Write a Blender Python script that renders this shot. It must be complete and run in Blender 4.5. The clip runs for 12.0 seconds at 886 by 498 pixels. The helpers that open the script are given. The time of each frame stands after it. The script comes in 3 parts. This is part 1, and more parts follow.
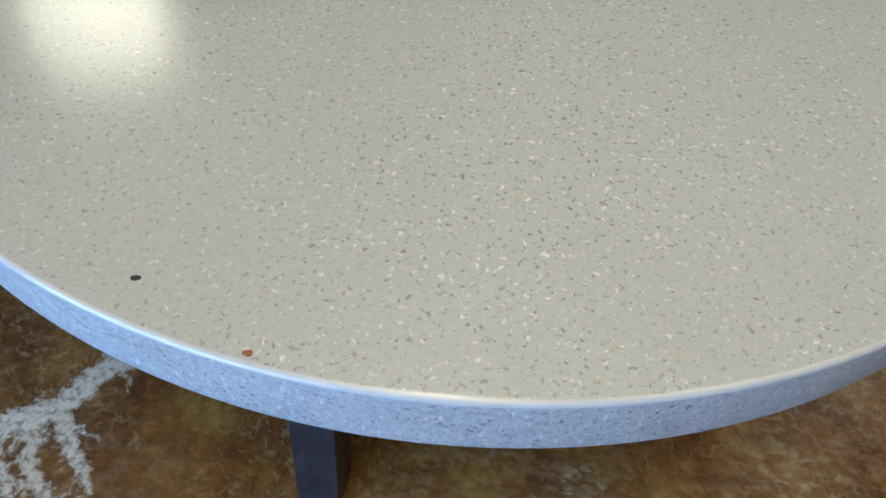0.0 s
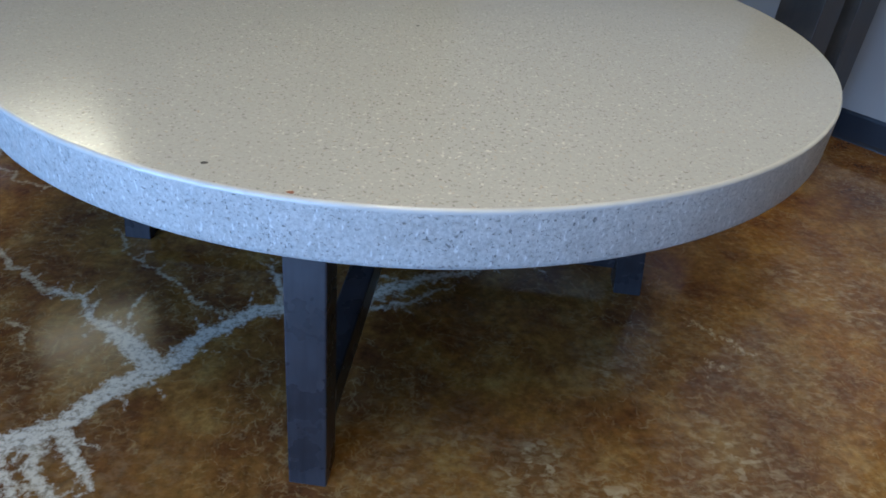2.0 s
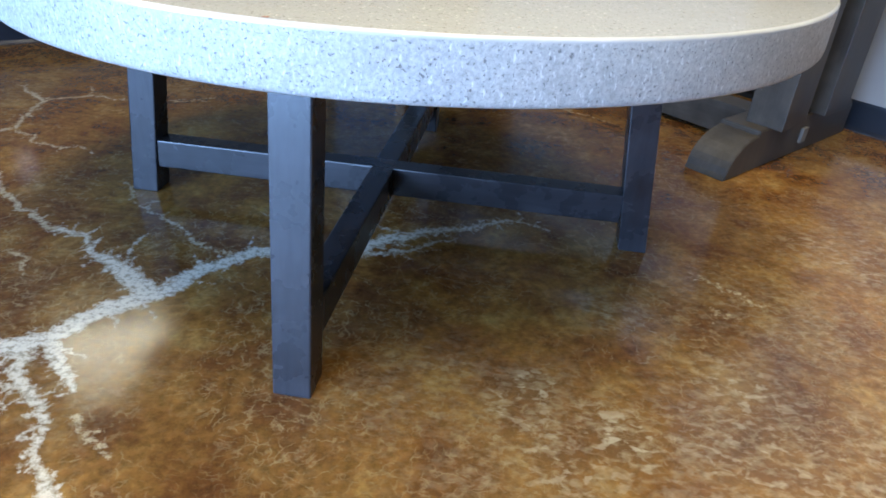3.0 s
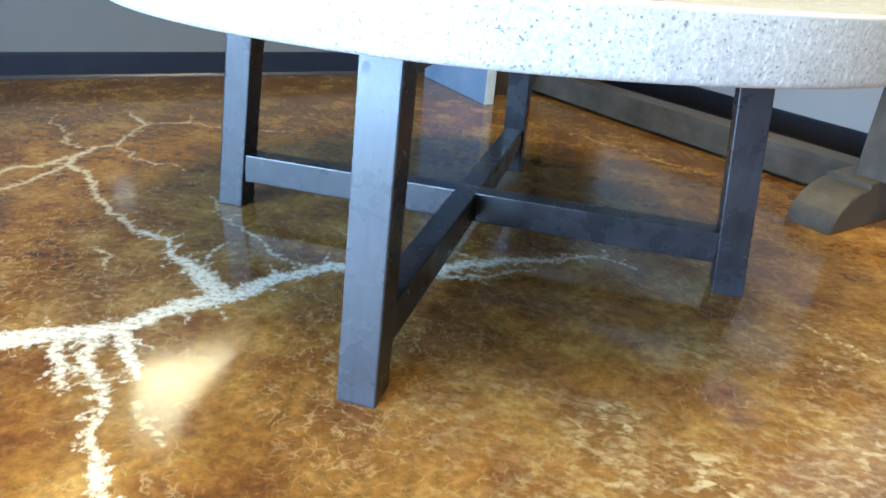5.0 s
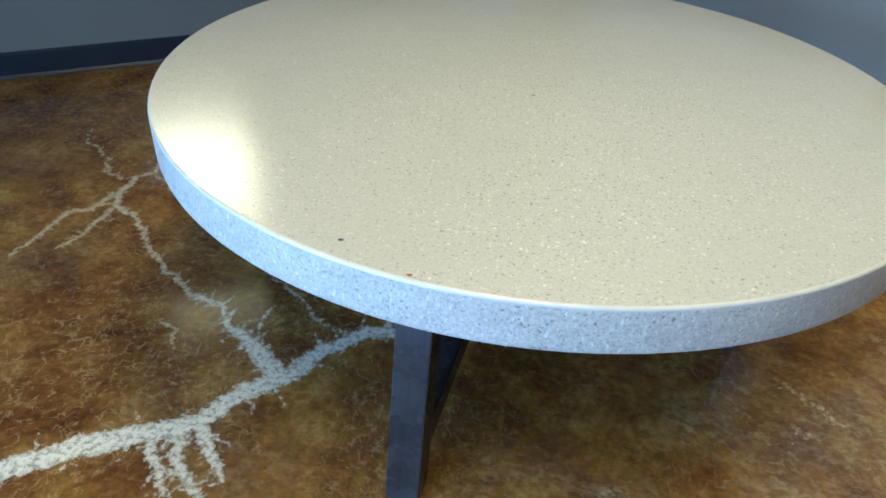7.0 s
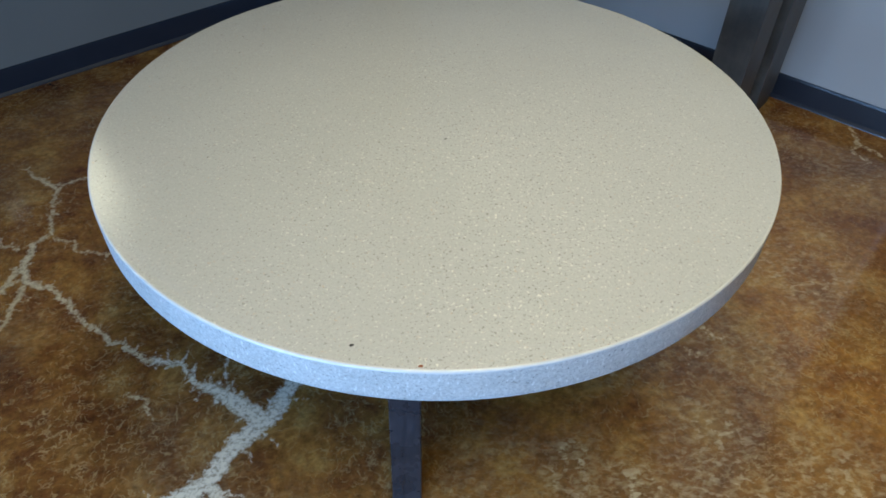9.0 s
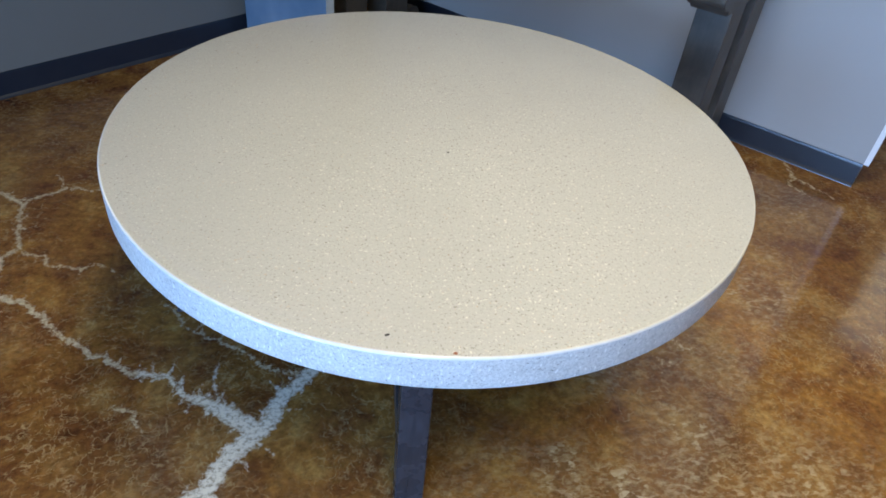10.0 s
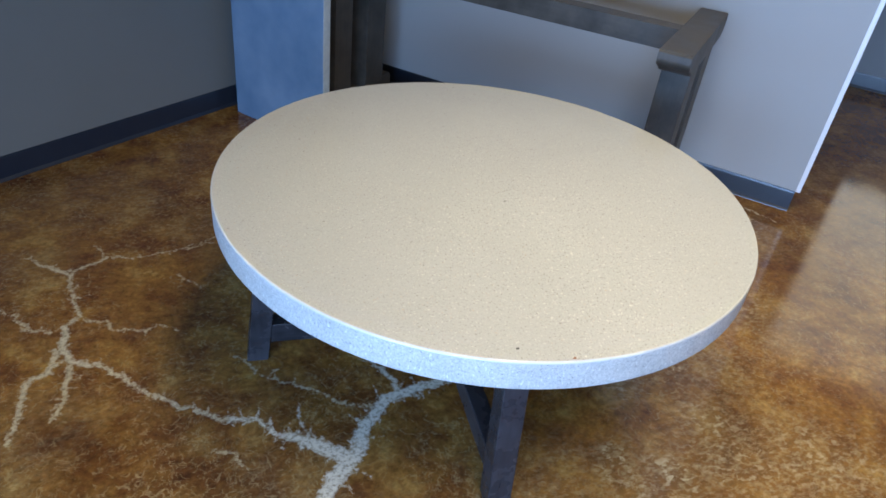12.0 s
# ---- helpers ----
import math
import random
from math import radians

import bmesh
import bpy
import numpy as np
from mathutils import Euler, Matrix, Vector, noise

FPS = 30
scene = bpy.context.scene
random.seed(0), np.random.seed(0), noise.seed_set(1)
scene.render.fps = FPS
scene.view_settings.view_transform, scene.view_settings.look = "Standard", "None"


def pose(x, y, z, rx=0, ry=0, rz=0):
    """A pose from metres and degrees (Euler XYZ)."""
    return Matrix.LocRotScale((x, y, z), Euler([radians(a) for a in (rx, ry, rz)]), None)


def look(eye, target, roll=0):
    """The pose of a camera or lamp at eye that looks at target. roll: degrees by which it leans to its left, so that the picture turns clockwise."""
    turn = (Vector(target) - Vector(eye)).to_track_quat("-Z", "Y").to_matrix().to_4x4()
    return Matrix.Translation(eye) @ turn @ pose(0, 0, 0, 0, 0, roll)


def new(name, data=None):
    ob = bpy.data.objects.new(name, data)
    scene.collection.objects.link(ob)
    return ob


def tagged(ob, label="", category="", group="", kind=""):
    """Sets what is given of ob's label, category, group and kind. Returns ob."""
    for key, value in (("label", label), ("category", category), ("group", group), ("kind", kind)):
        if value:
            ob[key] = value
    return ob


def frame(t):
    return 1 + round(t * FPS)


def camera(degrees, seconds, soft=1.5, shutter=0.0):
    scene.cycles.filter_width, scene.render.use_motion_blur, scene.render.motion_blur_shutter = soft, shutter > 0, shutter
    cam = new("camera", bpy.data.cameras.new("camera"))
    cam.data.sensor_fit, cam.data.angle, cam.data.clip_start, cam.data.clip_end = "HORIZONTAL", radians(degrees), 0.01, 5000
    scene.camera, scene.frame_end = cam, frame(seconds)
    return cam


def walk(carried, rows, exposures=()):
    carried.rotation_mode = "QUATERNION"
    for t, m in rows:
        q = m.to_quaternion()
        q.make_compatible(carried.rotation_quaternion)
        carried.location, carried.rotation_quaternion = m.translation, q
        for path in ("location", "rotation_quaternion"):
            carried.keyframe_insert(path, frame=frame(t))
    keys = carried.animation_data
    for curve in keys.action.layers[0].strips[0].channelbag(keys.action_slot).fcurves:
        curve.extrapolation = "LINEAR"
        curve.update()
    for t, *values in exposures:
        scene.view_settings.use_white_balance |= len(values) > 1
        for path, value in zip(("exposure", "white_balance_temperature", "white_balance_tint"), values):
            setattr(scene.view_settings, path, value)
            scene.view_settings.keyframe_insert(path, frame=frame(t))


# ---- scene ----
cam = camera(65.75, 12.0, soft=1.7)
ROWS = [
    (0, -0.0265, -0.9319, 1.0072, 39.444, -3.246, 2.769),
    (0.5, 0.0233, -0.9677, 0.9805, 49.634, -0.508, -1.834),
    (1, 0.0266, -1.051, 0.993, 53.143, -2.144, -4.661),
    (1.5, -0.0282, -1.1924, 0.9462, 54.36, -3.161, -3.644),
    (2, -0.0603, -1.2903, 0.9371, 55.639, -4.066, -3.645),
    (2.5, -0.06, -1.366, 0.8829, 57.685, -4.835, -2.561),
    (3, 0.002, -1.4023, 0.7466, 59.803, -3.859, -1.237),
    (3.5, 0.0033, -1.3928, 0.6688, 63.265, -4.394, 2.08),
    (3.7, -0.0048, -1.3963, 0.6367, 64.875, -4.806, 4.648),
    (5.3, -0.0026, -1.3955, 0.6342, 65.363, -4.434, 5.896),
    (5.5, -0.0024, -1.3985, 0.6329, 65.516, -4.697, 5.658),
    (6, -0.014, -1.395, 0.7218, 65.42, -4.478, 6.003),
    (6.5, -0.0451, -1.3734, 0.8996, 62.286, -3.176, 5.744),
    (6.7, -0.066, -1.3584, 0.9821, 59.182, -3.166, 6.13),
    (8.3, -0.059, -1.1932, 1.3106, 43.199, -2.068, 3.404),
    (8.5, -0.0846, -1.2023, 1.3344, 43.765, -1.676, 1.097),
    (9, -0.2416, -1.3029, 1.3886, 47.414, -0.888, -10.522),
    (9.5, -0.3937, -1.3884, 1.3939, 51.39, -4.923, -15.806),
    (10, -0.4181, -1.36, 1.3659, 51.13, -5.159, -14.9),
    (10.5, -0.4484, -1.352, 1.3845, 51.542, -5.662, -13.718),
    (11, -0.6179, -1.4267, 1.3859, 54.041, -3.94, -20.93),
    (11.5, -0.7819, -1.4813, 1.415, 54.759, -5.143, -24.351),
    (12, -0.8473, -1.4526, 1.4676, 56.023, -5.965, -23.071),
]
EXPOSURES = [
    (0.0, -0.45, 7250, 6), (0.6, -0.43, 7250, 6), (1.2, -0.5, 7300, 9), (2.0, -0.55, 7200, 7), (2.5, -0.12, 7400, 10), (3.0, 0.54, 7800, 8), (3.6, 1.14, 8500, 8), (5.5, 1.38, 9700, -2), (6.2, 1.28, 9100, -4),
    (6.7, 0.45, 8200, -3), (8.3, -0.3, 7500, -5), (9.0, -0.22, 7600, 2), (9.5, 0.0, 7850, 8), (10.5, 0.15, 7750, 8), (12.0, 0.17, 8000, 9),
]
walk(cam, [(t, pose(x, y, z, rx, ry, rz)) for t, x, y, z, rx, ry, rz in ROWS], EXPOSURES)

# ---- plan (metres) ----
TABLE_R, TABLE_H, TABLE_T = 0.72, 0.592, 0.075
BASE_X, BASE_Y, BASE_TURN = -0.056, 0.031, -9.2
CEIL = 2.7
AL, AR, AO, AT = radians(32.4), radians(36.6), radians(35.0), radians(38.7)
LEFT_OFF, RIGHT_OFF = 1.908, 1.735


def axes(a):
    return Vector((math.cos(a), math.sin(a), 0)), Vector((-math.sin(a), math.cos(a), 0))


UL, WL = axes(AL)
UR, WR = axes(AR)
UO, WO = axes(AO)
UT, WT = axes(AT)


def on_left(s, off=0.0, z=0.0):
    """A point of the left wall's face, s along it and off into the room."""
    return UL * s + WL * (LEFT_OFF - off) + Vector((0, 0, z))


def on_right(s, off=0.0, z=0.0):
    return WR * s + UR * (RIGHT_OFF - off) + Vector((0, 0, z))


def on_plan(u, w, z=0.0):
    return UO * u + WO * w + Vector((0, 0, z))


# ---- light ----
world = bpy.data.worlds.new("sky")
scene.world = world
world.use_nodes = True
wn = world.node_tree.nodes
sky = wn.new("ShaderNodeTexSky")
sky.sky_type, sky.sun_disc, sky.sun_elevation, sky.sun_rotation = "NISHITA", False, radians(50), radians(200)
wn["Background"].inputs["Strength"].default_value = 0.05
world.node_tree.links.new(sky.outputs[0], wn["Background"].inputs["Color"])


def area_lamp(name, at, towards, sx, sy, watts, colour, spread=180):
    data = bpy.data.lights.new(name, "AREA")
    data.shape, data.size, data.size_y, data.energy, data.color = "RECTANGLE", sx, sy, watts, colour
    data.spread = radians(spread)
    ob = new(name, data)
    ob.matrix_world = look(at, towards)
    return ob


area_lamp("window_daylight", on_plan(-3.12, -1.0, 0.78), on_plan(0, -0.8, 0.70), 2.6, 1.3, 168, (0.215, 0.450, 1.0), 140)
area_lamp("light_behind_small_window", (-1.78, 2.03, 2.18), (-0.93, 0.43, 1.29), 0.62, 0.48, 0.34, (0.99, 1.0, 0.88), 31)
area_lamp("far_window_daylight", on_plan(4.08, -1.75, 1.5), on_plan(0, -1.75, 1.2), 1.4, 1.6, 11, (0.85, 0.93, 1.0))
CEILING_LAMPS = [(-0.07, -0.10, 9.5, 0.56), (-0.88, -1.28, 17.5, 1.16), (0.95, -0.90, 7.5, 0.86)]
for u, w, watts, side in CEILING_LAMPS:
    area_lamp("ceiling_lamp_light", on_plan(u, w, CEIL - 0.035), on_plan(u + 0.001, w, 0), side, side, watts, (1.0, 0.95, 0.80), 110)


# ---- materials ----
def material(name):
    m = bpy.data.materials.new(name)
    m.use_nodes = True
    nodes, links = m.node_tree.nodes, m.node_tree.links
    return m, nodes, links, nodes["Principled BSDF"]


def noise_tex(nodes, links, scale, detail=4.0, rough=0.55, vec=None, distort=0.0):
    n = nodes.new("ShaderNodeTexNoise")
    n.inputs["Scale"].default_value, n.inputs["Detail"].default_value = scale, detail
    n.inputs["Roughness"].default_value, n.inputs["Distortion"].default_value = rough, distort
    if vec is None:
        vec = nodes.new("ShaderNodeTexCoord").outputs["Object"]
    links.new(vec, n.inputs["Vector"])
    return n.outputs["Fac"]


def ramp(nodes, links, fac, stops):
    r = nodes.new("ShaderNodeValToRGB")
    el = r.color_ramp.elements
    while len(el) < len(stops):
        el.new(0.5)
    for e, (p, c) in zip(el, stops):
        e.position, e.color = p, (c, c, c, 1) if isinstance(c, (int, float)) else (*c, 1)
    links.new(fac, r.inputs["Fac"])
    return r.outputs["Color"]


def mix(nodes, links, fac, a, b, kind="MIX"):
    n = nodes.new("ShaderNodeMix")
    n.data_type, n.blend_type = "RGBA", kind
    for sock, v in ((n.inputs[0], fac), (n.inputs[6], a), (n.inputs[7], b)):
        if isinstance(v, (int, float)):
            sock.default_value = v
        elif isinstance(v, tuple):
            sock.default_value = (*v, 1)
        else:
            links.new(v, sock)
    return n.outputs[2]


def calc(nodes, links, op, a, b, clamp=False):
    n = nodes.new("ShaderNodeMath")
    n.operation, n.use_clamp = op, clamp
    for sock, v in ((n.inputs[0], a), (n.inputs[1], b)):
        if isinstance(v, (int, float)):
            sock.default_value = v
        else:
            links.new(v, sock)
    return n.outputs[0]


def bump(nodes, links, bsdf, height, strength, distance):
    b = nodes.new("ShaderNodeBump")
    b.inputs["Strength"].default_value, b.inputs["Distance"].default_value = strength, distance
    links.new(height, b.inputs["Height"])
    links.new(b.outputs[0], bsdf.inputs["Normal"])


def paint(name, colour, rough=0.6, speck=0.04, scale=3.0):
    m, n, l, b = material(name)
    f = noise_tex(n, l, scale, 5)
    c = tuple(max(0, x - speck) for x in colour)
    l.new(mix(n, l, f, c, tuple(x + speck for x in colour)), b.inputs["Base Color"])
    b.inputs["Roughness"].default_value = rough
    bump(n, l, b, noise_tex(n, l, 220, 3), 0.12, 0.002)
    return m


def specks(n, l, vec, scale, low, high, seed):
    """Irregular grains: 0..1 where fine noise passes from low to high."""
    mp = n.new("ShaderNodeMapping")
    mp.inputs["Location"].default_value = (seed, seed * 1.7, seed * 0.6)
    l.new(vec, mp.inputs["Vector"])
    return ramp(n, l, noise_tex(n, l, scale, 2.5, 0.55, mp.outputs[0], 0.4), [(low, 0.0), (high, 1.0)])


def concrete_top():
    m, n, l, b = material("sealed_concrete")
    tc = n.new("ShaderNodeTexCoord").outputs["Object"]
    base = mix(n, l, noise_tex(n, l, 2.6, 6, 0.62, tc), (0.412, 0.410, 0.388), (0.482, 0.480, 0.457))
    fine = noise_tex(n, l, 210, 4, 0.65, tc)
    base = mix(n, l, 0.20, base, ramp(n, l, fine, [(0.3, 0.68), (0.7, 1.32)]), "MULTIPLY")
    # grain and painted glints are strongest in the front middle of the top
    far = n.new("ShaderNodeVectorMath")
    far.operation = "DISTANCE"
    far.inputs[1].default_value = (0.02, -0.30, TABLE_T)
    l.new(tc, far.inputs[0])
    grain_and_glints = calc(n, l, "MULTIPLY", ramp(n, l, far.outputs["Value"], [(0.15, 1.0), (0.75, 0.35)]), ramp(n, l, noise_tex(n, l, 6, 4, 0.6, tc), [(0.35, 0.55), (0.60, 1.0)]))
    dark = calc(n, l, "MULTIPLY", specks(n, l, tc, 215, 0.605, 0.67, 3.0), grain_and_glints)
    base = mix(n, l, calc(n, l, "MULTIPLY", dark, 0.74), base, (0.13, 0.11, 0.095))
    base = mix(n, l, calc(n, l, "MULTIPLY", specks(n, l, tc, 150, 0.70, 0.74, 9.0), 0.75), base, (0.15, 0.125, 0.11))
    # pale specks: glints off the polish put into the base colour
    light = calc(n, l, "MULTIPLY", specks(n, l, tc, 190, 0.62, 0.70, 5.0), grain_and_glints)
    base = mix(n, l, calc(n, l, "MULTIPLY", light, 0.82), base, (0.80, 0.78, 0.70))
    base = mix(n, l, calc(n, l, "MULTIPLY", specks(n, l, tc, 170, 0.64, 0.72, 7.0), 0.5), base, (0.52, 0.39, 0.28))
    l.new(base, b.inputs["Base Color"])
    l.new(ramp(n, l, noise_tex(n, l, 9, 4, 0.6, tc), [(0.3, 0.150), (0.7, 0.190)]), b.inputs["Roughness"])
    b.inputs["IOR"].default_value = 1.5
    bump(n, l, b, calc(n, l, "ADD", noise_tex(n, l, 30, 3, 0.5, tc), calc(n, l, "MULTIPLY", calc(n, l, "MULTIPLY", noise_tex(n, l, 260, 2, 0.5, tc), grain_and_glints), 0.5)), 0.05, 0.002)
    return m


def concrete_side():
    m, n, l, b = material("honed_concrete_side")
    tc = n.new("ShaderNodeTexCoord").outputs["Object"]
    base = mix(n, l, noise_tex(n, l, 8, 7, 0.68, tc), (0.33, 0.32, 0.295), (0.53, 0.52, 0.485))
    base = mix(n, l, 0.75, base, ramp(n, l, noise_tex(n, l, 190, 5, 0.72, tc), [(0.3, 0.62), (0.7, 1.38)]), "MULTIPLY")
    pit = specks(n, l, tc, 270, 0.625, 0.68, 2.0)
    big = specks(n, l, tc, 125, 0.705, 0.74, 11.0)
    hole = calc(n, l, "MAXIMUM", pit, big)
    base = mix(n, l, calc(n, l, "MULTIPLY", hole, 0.68), base, (0.085, 0.085, 0.085))
    # trowel drags: pale flecks drawn out upwards
    mp = n.new("ShaderNodeMapping")
    mp.inputs["Scale"].default_value = (1, 1, 0.38)
    l.new(tc, mp.inputs["Vector"])
    base = mix(n, l, calc(n, l, "MULTIPLY", specks(n, l, mp.outputs[0], 235, 0.60, 0.70, 6.0), 0.55), base, (0.80, 0.80, 0.77))
    l.new(base, b.inputs["Base Color"])
    l.new(ramp(n, l, noise_tex(n, l, 60, 3, 0.6, tc), [(0.35, 0.28), (0.65, 0.52)]), b.inputs["Roughness"])
    bump(n, l, b, calc(n, l, "SUBTRACT", calc(n, l, "MULTIPLY", noise_tex(n, l, 190, 4, 0.7, tc), 0.6), hole), 0.6, 0.002)
    return m


def stained_floor():
    m, n, l, b = material("acid_stained_concrete")
    tc = n.new("ShaderNodeTexCoord").outputs["Object"]
    big = noise_tex(n, l, 1.5, 5, 0.6, tc, 0.3)
    mid = noise_tex(n, l, 7, 10, 0.66, tc, 0.15)
    fine = noise_tex(n, l, 55, 7, 0.68, tc)
    worn = n.new("ShaderNodeAttribute")
    worn.attribute_name = "worn"
    col = ramp(n, l, mid, [(0.30, (0.078, 0.0260, 0.0115)), (0.44, (0.155, 0.061, 0.0175)), (0.56, (0.228, 0.108, 0.0270)), (0.72, (0.340, 0.205, 0.070))])
    tint = ramp(n, l, big, [(0.34, (0.68, 0.62, 0.62)), (0.48, (0.98, 0.95, 0.91)), (0.64, (1.22, 1.17, 0.95))])
    col = mix(n, l, 1.0, col, tint, "MULTIPLY")
    col = mix(n, l, 0.75, col, ramp(n, l, fine, [(0.32, 0.52), (0.68, 1.50)]), "MULTIPLY")
    # crackle of thin pale lines, broken up by patches
    wv = n.new("ShaderNodeTexNoise")
    wv.inputs["Scale"].default_value, wv.inputs["Detail"].default_value = 11, 8
    l.new(tc, wv.inputs["Vector"])
    warp = n.new("ShaderNodeMix")
    warp.data_type, warp.blend_type = "RGBA", "LINEAR_LIGHT"
    warp.inputs[0].default_value = 0.10
    l.new(tc, warp.inputs[6])
    l.new(wv.outputs["Color"], warp.inputs[7])
    for scale, width, low, high, amount, seed in ((5.0, 0.020, 0.48, 0.64, 0.45, 0.0), (15.0, 0.055, 0.42, 0.58, 0.46, 4.0), (34.0, 0.095, 0.40, 0.56, 0.44, 6.0)):
        vor = n.new("ShaderNodeTexVoronoi")
        vor.feature = "DISTANCE_TO_EDGE"
        vor.inputs["Scale"].default_value = scale
        l.new(warp.outputs[2], vor.inputs["Vector"])
        web = ramp(n, l, vor.outputs["Distance"], [(0.0, 1.0), (width, 0.0)])
        where = calc(n, l, "MULTIPLY", specks(n, l, tc, 3.0, low, high, seed), amount)
        frayed = calc(n, l, "MULTIPLY", where, specks(n, l, tc, 46, 0.45, 0.60, seed + 1.0))
        col = mix(n, l, calc(n, l, "MULTIPLY", web, frayed), col, (0.46, 0.335, 0.165))
    # rubbed patches, drawn out along the way the floor was worked
    drag = n.new("ShaderNodeMapping")
    drag.inputs["Rotation"].default_value = (0, 0, radians(48))
    drag.inputs["Scale"].default_value = (0.62, 1.0, 1.0)
    l.new(tc, drag.inputs["Vector"])
    near = calc(n, l, "ADD", worn.outputs["Fac"], calc(n, l, "MULTIPLY", specks(n, l, tc, 2.2, 0.54, 0.68, 2.0), 0.30), True)
    col = mix(n, l, calc(n, l, "MULTIPLY", near, 0.5), col, (0.205, 0.120, 0.045))
    blot = calc(n, l, "MULTIPLY", specks(n, l, drag.outputs[0], 78, 0.46, 0.70, 8.0), near)
    col = mix(n, l, calc(n, l, "MULTIPLY", blot, 0.45), col, (0.52, 0.42, 0.245))
    scuff = calc(n, l, "MULTIPLY", specks(n, l, drag.outputs[0], 58, 0.54, 0.64, 14.0), calc(n, l, "MULTIPLY", near, near))
    col = mix(n, l, calc(n, l, "MULTIPLY", scuff, 0.55), col, (0.60, 0.50, 0.32))
    # the pale etched veins
    at = n.new("ShaderNodeAttribute")
    at.attribute_name = "vein"
    jag = calc(n, l, "SUBTRACT", noise_tex(n, l, 62, 9, 0.78, tc, 0.3), 0.5)
    v = calc(n, l, "ADD", at.outputs["Fac"], calc(n, l, "MULTIPLY", jag, 1.7))
    vein = ramp(n, l, calc(n, l, "ADD", v, 0.5), [(0.44, 0.0), (0.58, 0.62), (0.78, 0.95)])
    tone = n.new("ShaderNodeAttribute")
    tone.attribute_name = "pale"
    pale = mix(n, l, tone.outputs["Fac"], (0.54, 0.385, 0.185), (0.74, 0.68, 0.55))
    pale = mix(n, l, ramp(n, l, noise_tex(n, l, 80, 7, 0.74, tc), [(0.38, 0.9), (0.53, 0.0)]), pale, (0.24, 0.185, 0.12))
    col = mix(n, l, vein, col, pale)
    l.new(col, b.inputs["Base Color"])
    l.new(ramp(n, l, mid, [(0.3, 0.085), (0.7, 0.145)]), b.inputs["Roughness"])
    b.inputs["IOR"].default_value = 1.5
    bump(n, l, b, calc(n, l, "ADD", noise_tex(n, l, 14, 4, 0.6, tc), calc(n, l, "MULTIPLY", fine, 0.3)), 0.05, 0.004)
    return m


def stained_wood(name, dark, lite, rough=0.45, along=(1, 1, 0.06), gloss=0.42):
    m, n, l, b = material(name)
    tc = n.new("ShaderNodeTexCoord").outputs["Object"]
    mp = n.new("ShaderNodeMapping")
    mp.inputs["Scale"].default_value = along
    l.new(tc, mp.inputs["Vector"])
    grain = noise_tex(n, l, 90, 5, 0.6, mp.outputs[0], 0.6)
    blot = noise_tex(n, l, 9, 4, 0.6, tc)
    col = mix(n, l, ramp(n, l, grain, [(0.2, 0.25), (0.8, 0.75)]), dark, lite)
    col = mix(n, l, 0.7, col, ramp(n, l, blot, [(0.32, 0.45), (0.68, 1.5)]), "MULTIPLY")
    l.new(col, b.inputs["Base Color"])
    b.inputs["Specular IOR Level"].default_value = gloss
    l.new(ramp(n, l, blot, [(0.3, rough - 0.07), (0.7, rough + 0.1)]), b.inputs["Roughness"])
    bump(n, l, b, grain, 0.10, 0.001)
    return m


M_TOP, M_SIDE, M_FLOOR = concrete_top(), concrete_side(), stained_floor()
M_LEG = stained_wood("dark_stained_pine", (0.007, 0.007, 0.008), (0.050, 0.047, 0.052), 0.27)
M_BAR = stained_wood("dark_stained_pine_bar", (0.007, 0.007, 0.008), (0.050, 0.047, 0.052), 0.27, (0.06, 1, 1))
M_TRESTLE = stained_wood("weathered_grey_oak", (0.045, 0.037, 0.029), (0.092, 0.078, 0.062), 0.45)
M_TRESTLE_BAR = stained_wood("weathered_grey_oak_beam", (0.045, 0.037, 0.029), (0.092, 0.078, 0.062), 0.45, (1, 0.06, 1))
M_PEG = paint("pale_bare_oak", (0.20, 0.18, 0.155), 0.5, 0.03, 30)
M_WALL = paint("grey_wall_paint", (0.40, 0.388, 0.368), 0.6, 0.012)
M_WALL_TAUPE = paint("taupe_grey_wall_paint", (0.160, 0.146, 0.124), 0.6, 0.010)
M_RIM = paint("polished_concrete_rim", (0.52, 0.51, 0.47), 0.16, 0.05, 60)
M_CEIL = paint("off_white_ceiling_paint", (0.36, 0.35, 0.33), 0.8, 0.01)
M_BACK = paint("brown_grey_wall_paint", (0.24, 0.22, 0.20), 0.7, 0.01)
M_BASE = paint("dark_vinyl_base", (0.016, 0.020, 0.028), 0.30, 0.006, 8)
M_TRIM = paint("white_trim_paint", (0.86, 0.86, 0.85), 0.4, 0.01)
M_SLAB = paint("blue_grey_concrete_panel", (0.150, 0.235, 0.320), 0.5, 0.11, 4.5)
M_SLAB_EDGE = paint("pale_worn_concrete_edge", (0.43, 0.45, 0.42), 0.6, 0.12, 40)
M_PLATE = paint("white_plastic", (0.82, 0.82, 0.80), 0.35, 0.01)
M_DARK = paint("black_slot", (0.02, 0.02, 0.02), 0.5, 0.005)
M_RUST = paint("rust_red_stone", (0.22, 0.07, 0.03), 0.5, 0.01)
M_KNOT = paint("dark_wood_knot", (0.030, 0.026, 0.028), 0.4, 0.01)
M_METAL = paint("dark_window_metal", (0.06, 0.06, 0.065), 0.4, 0.01)


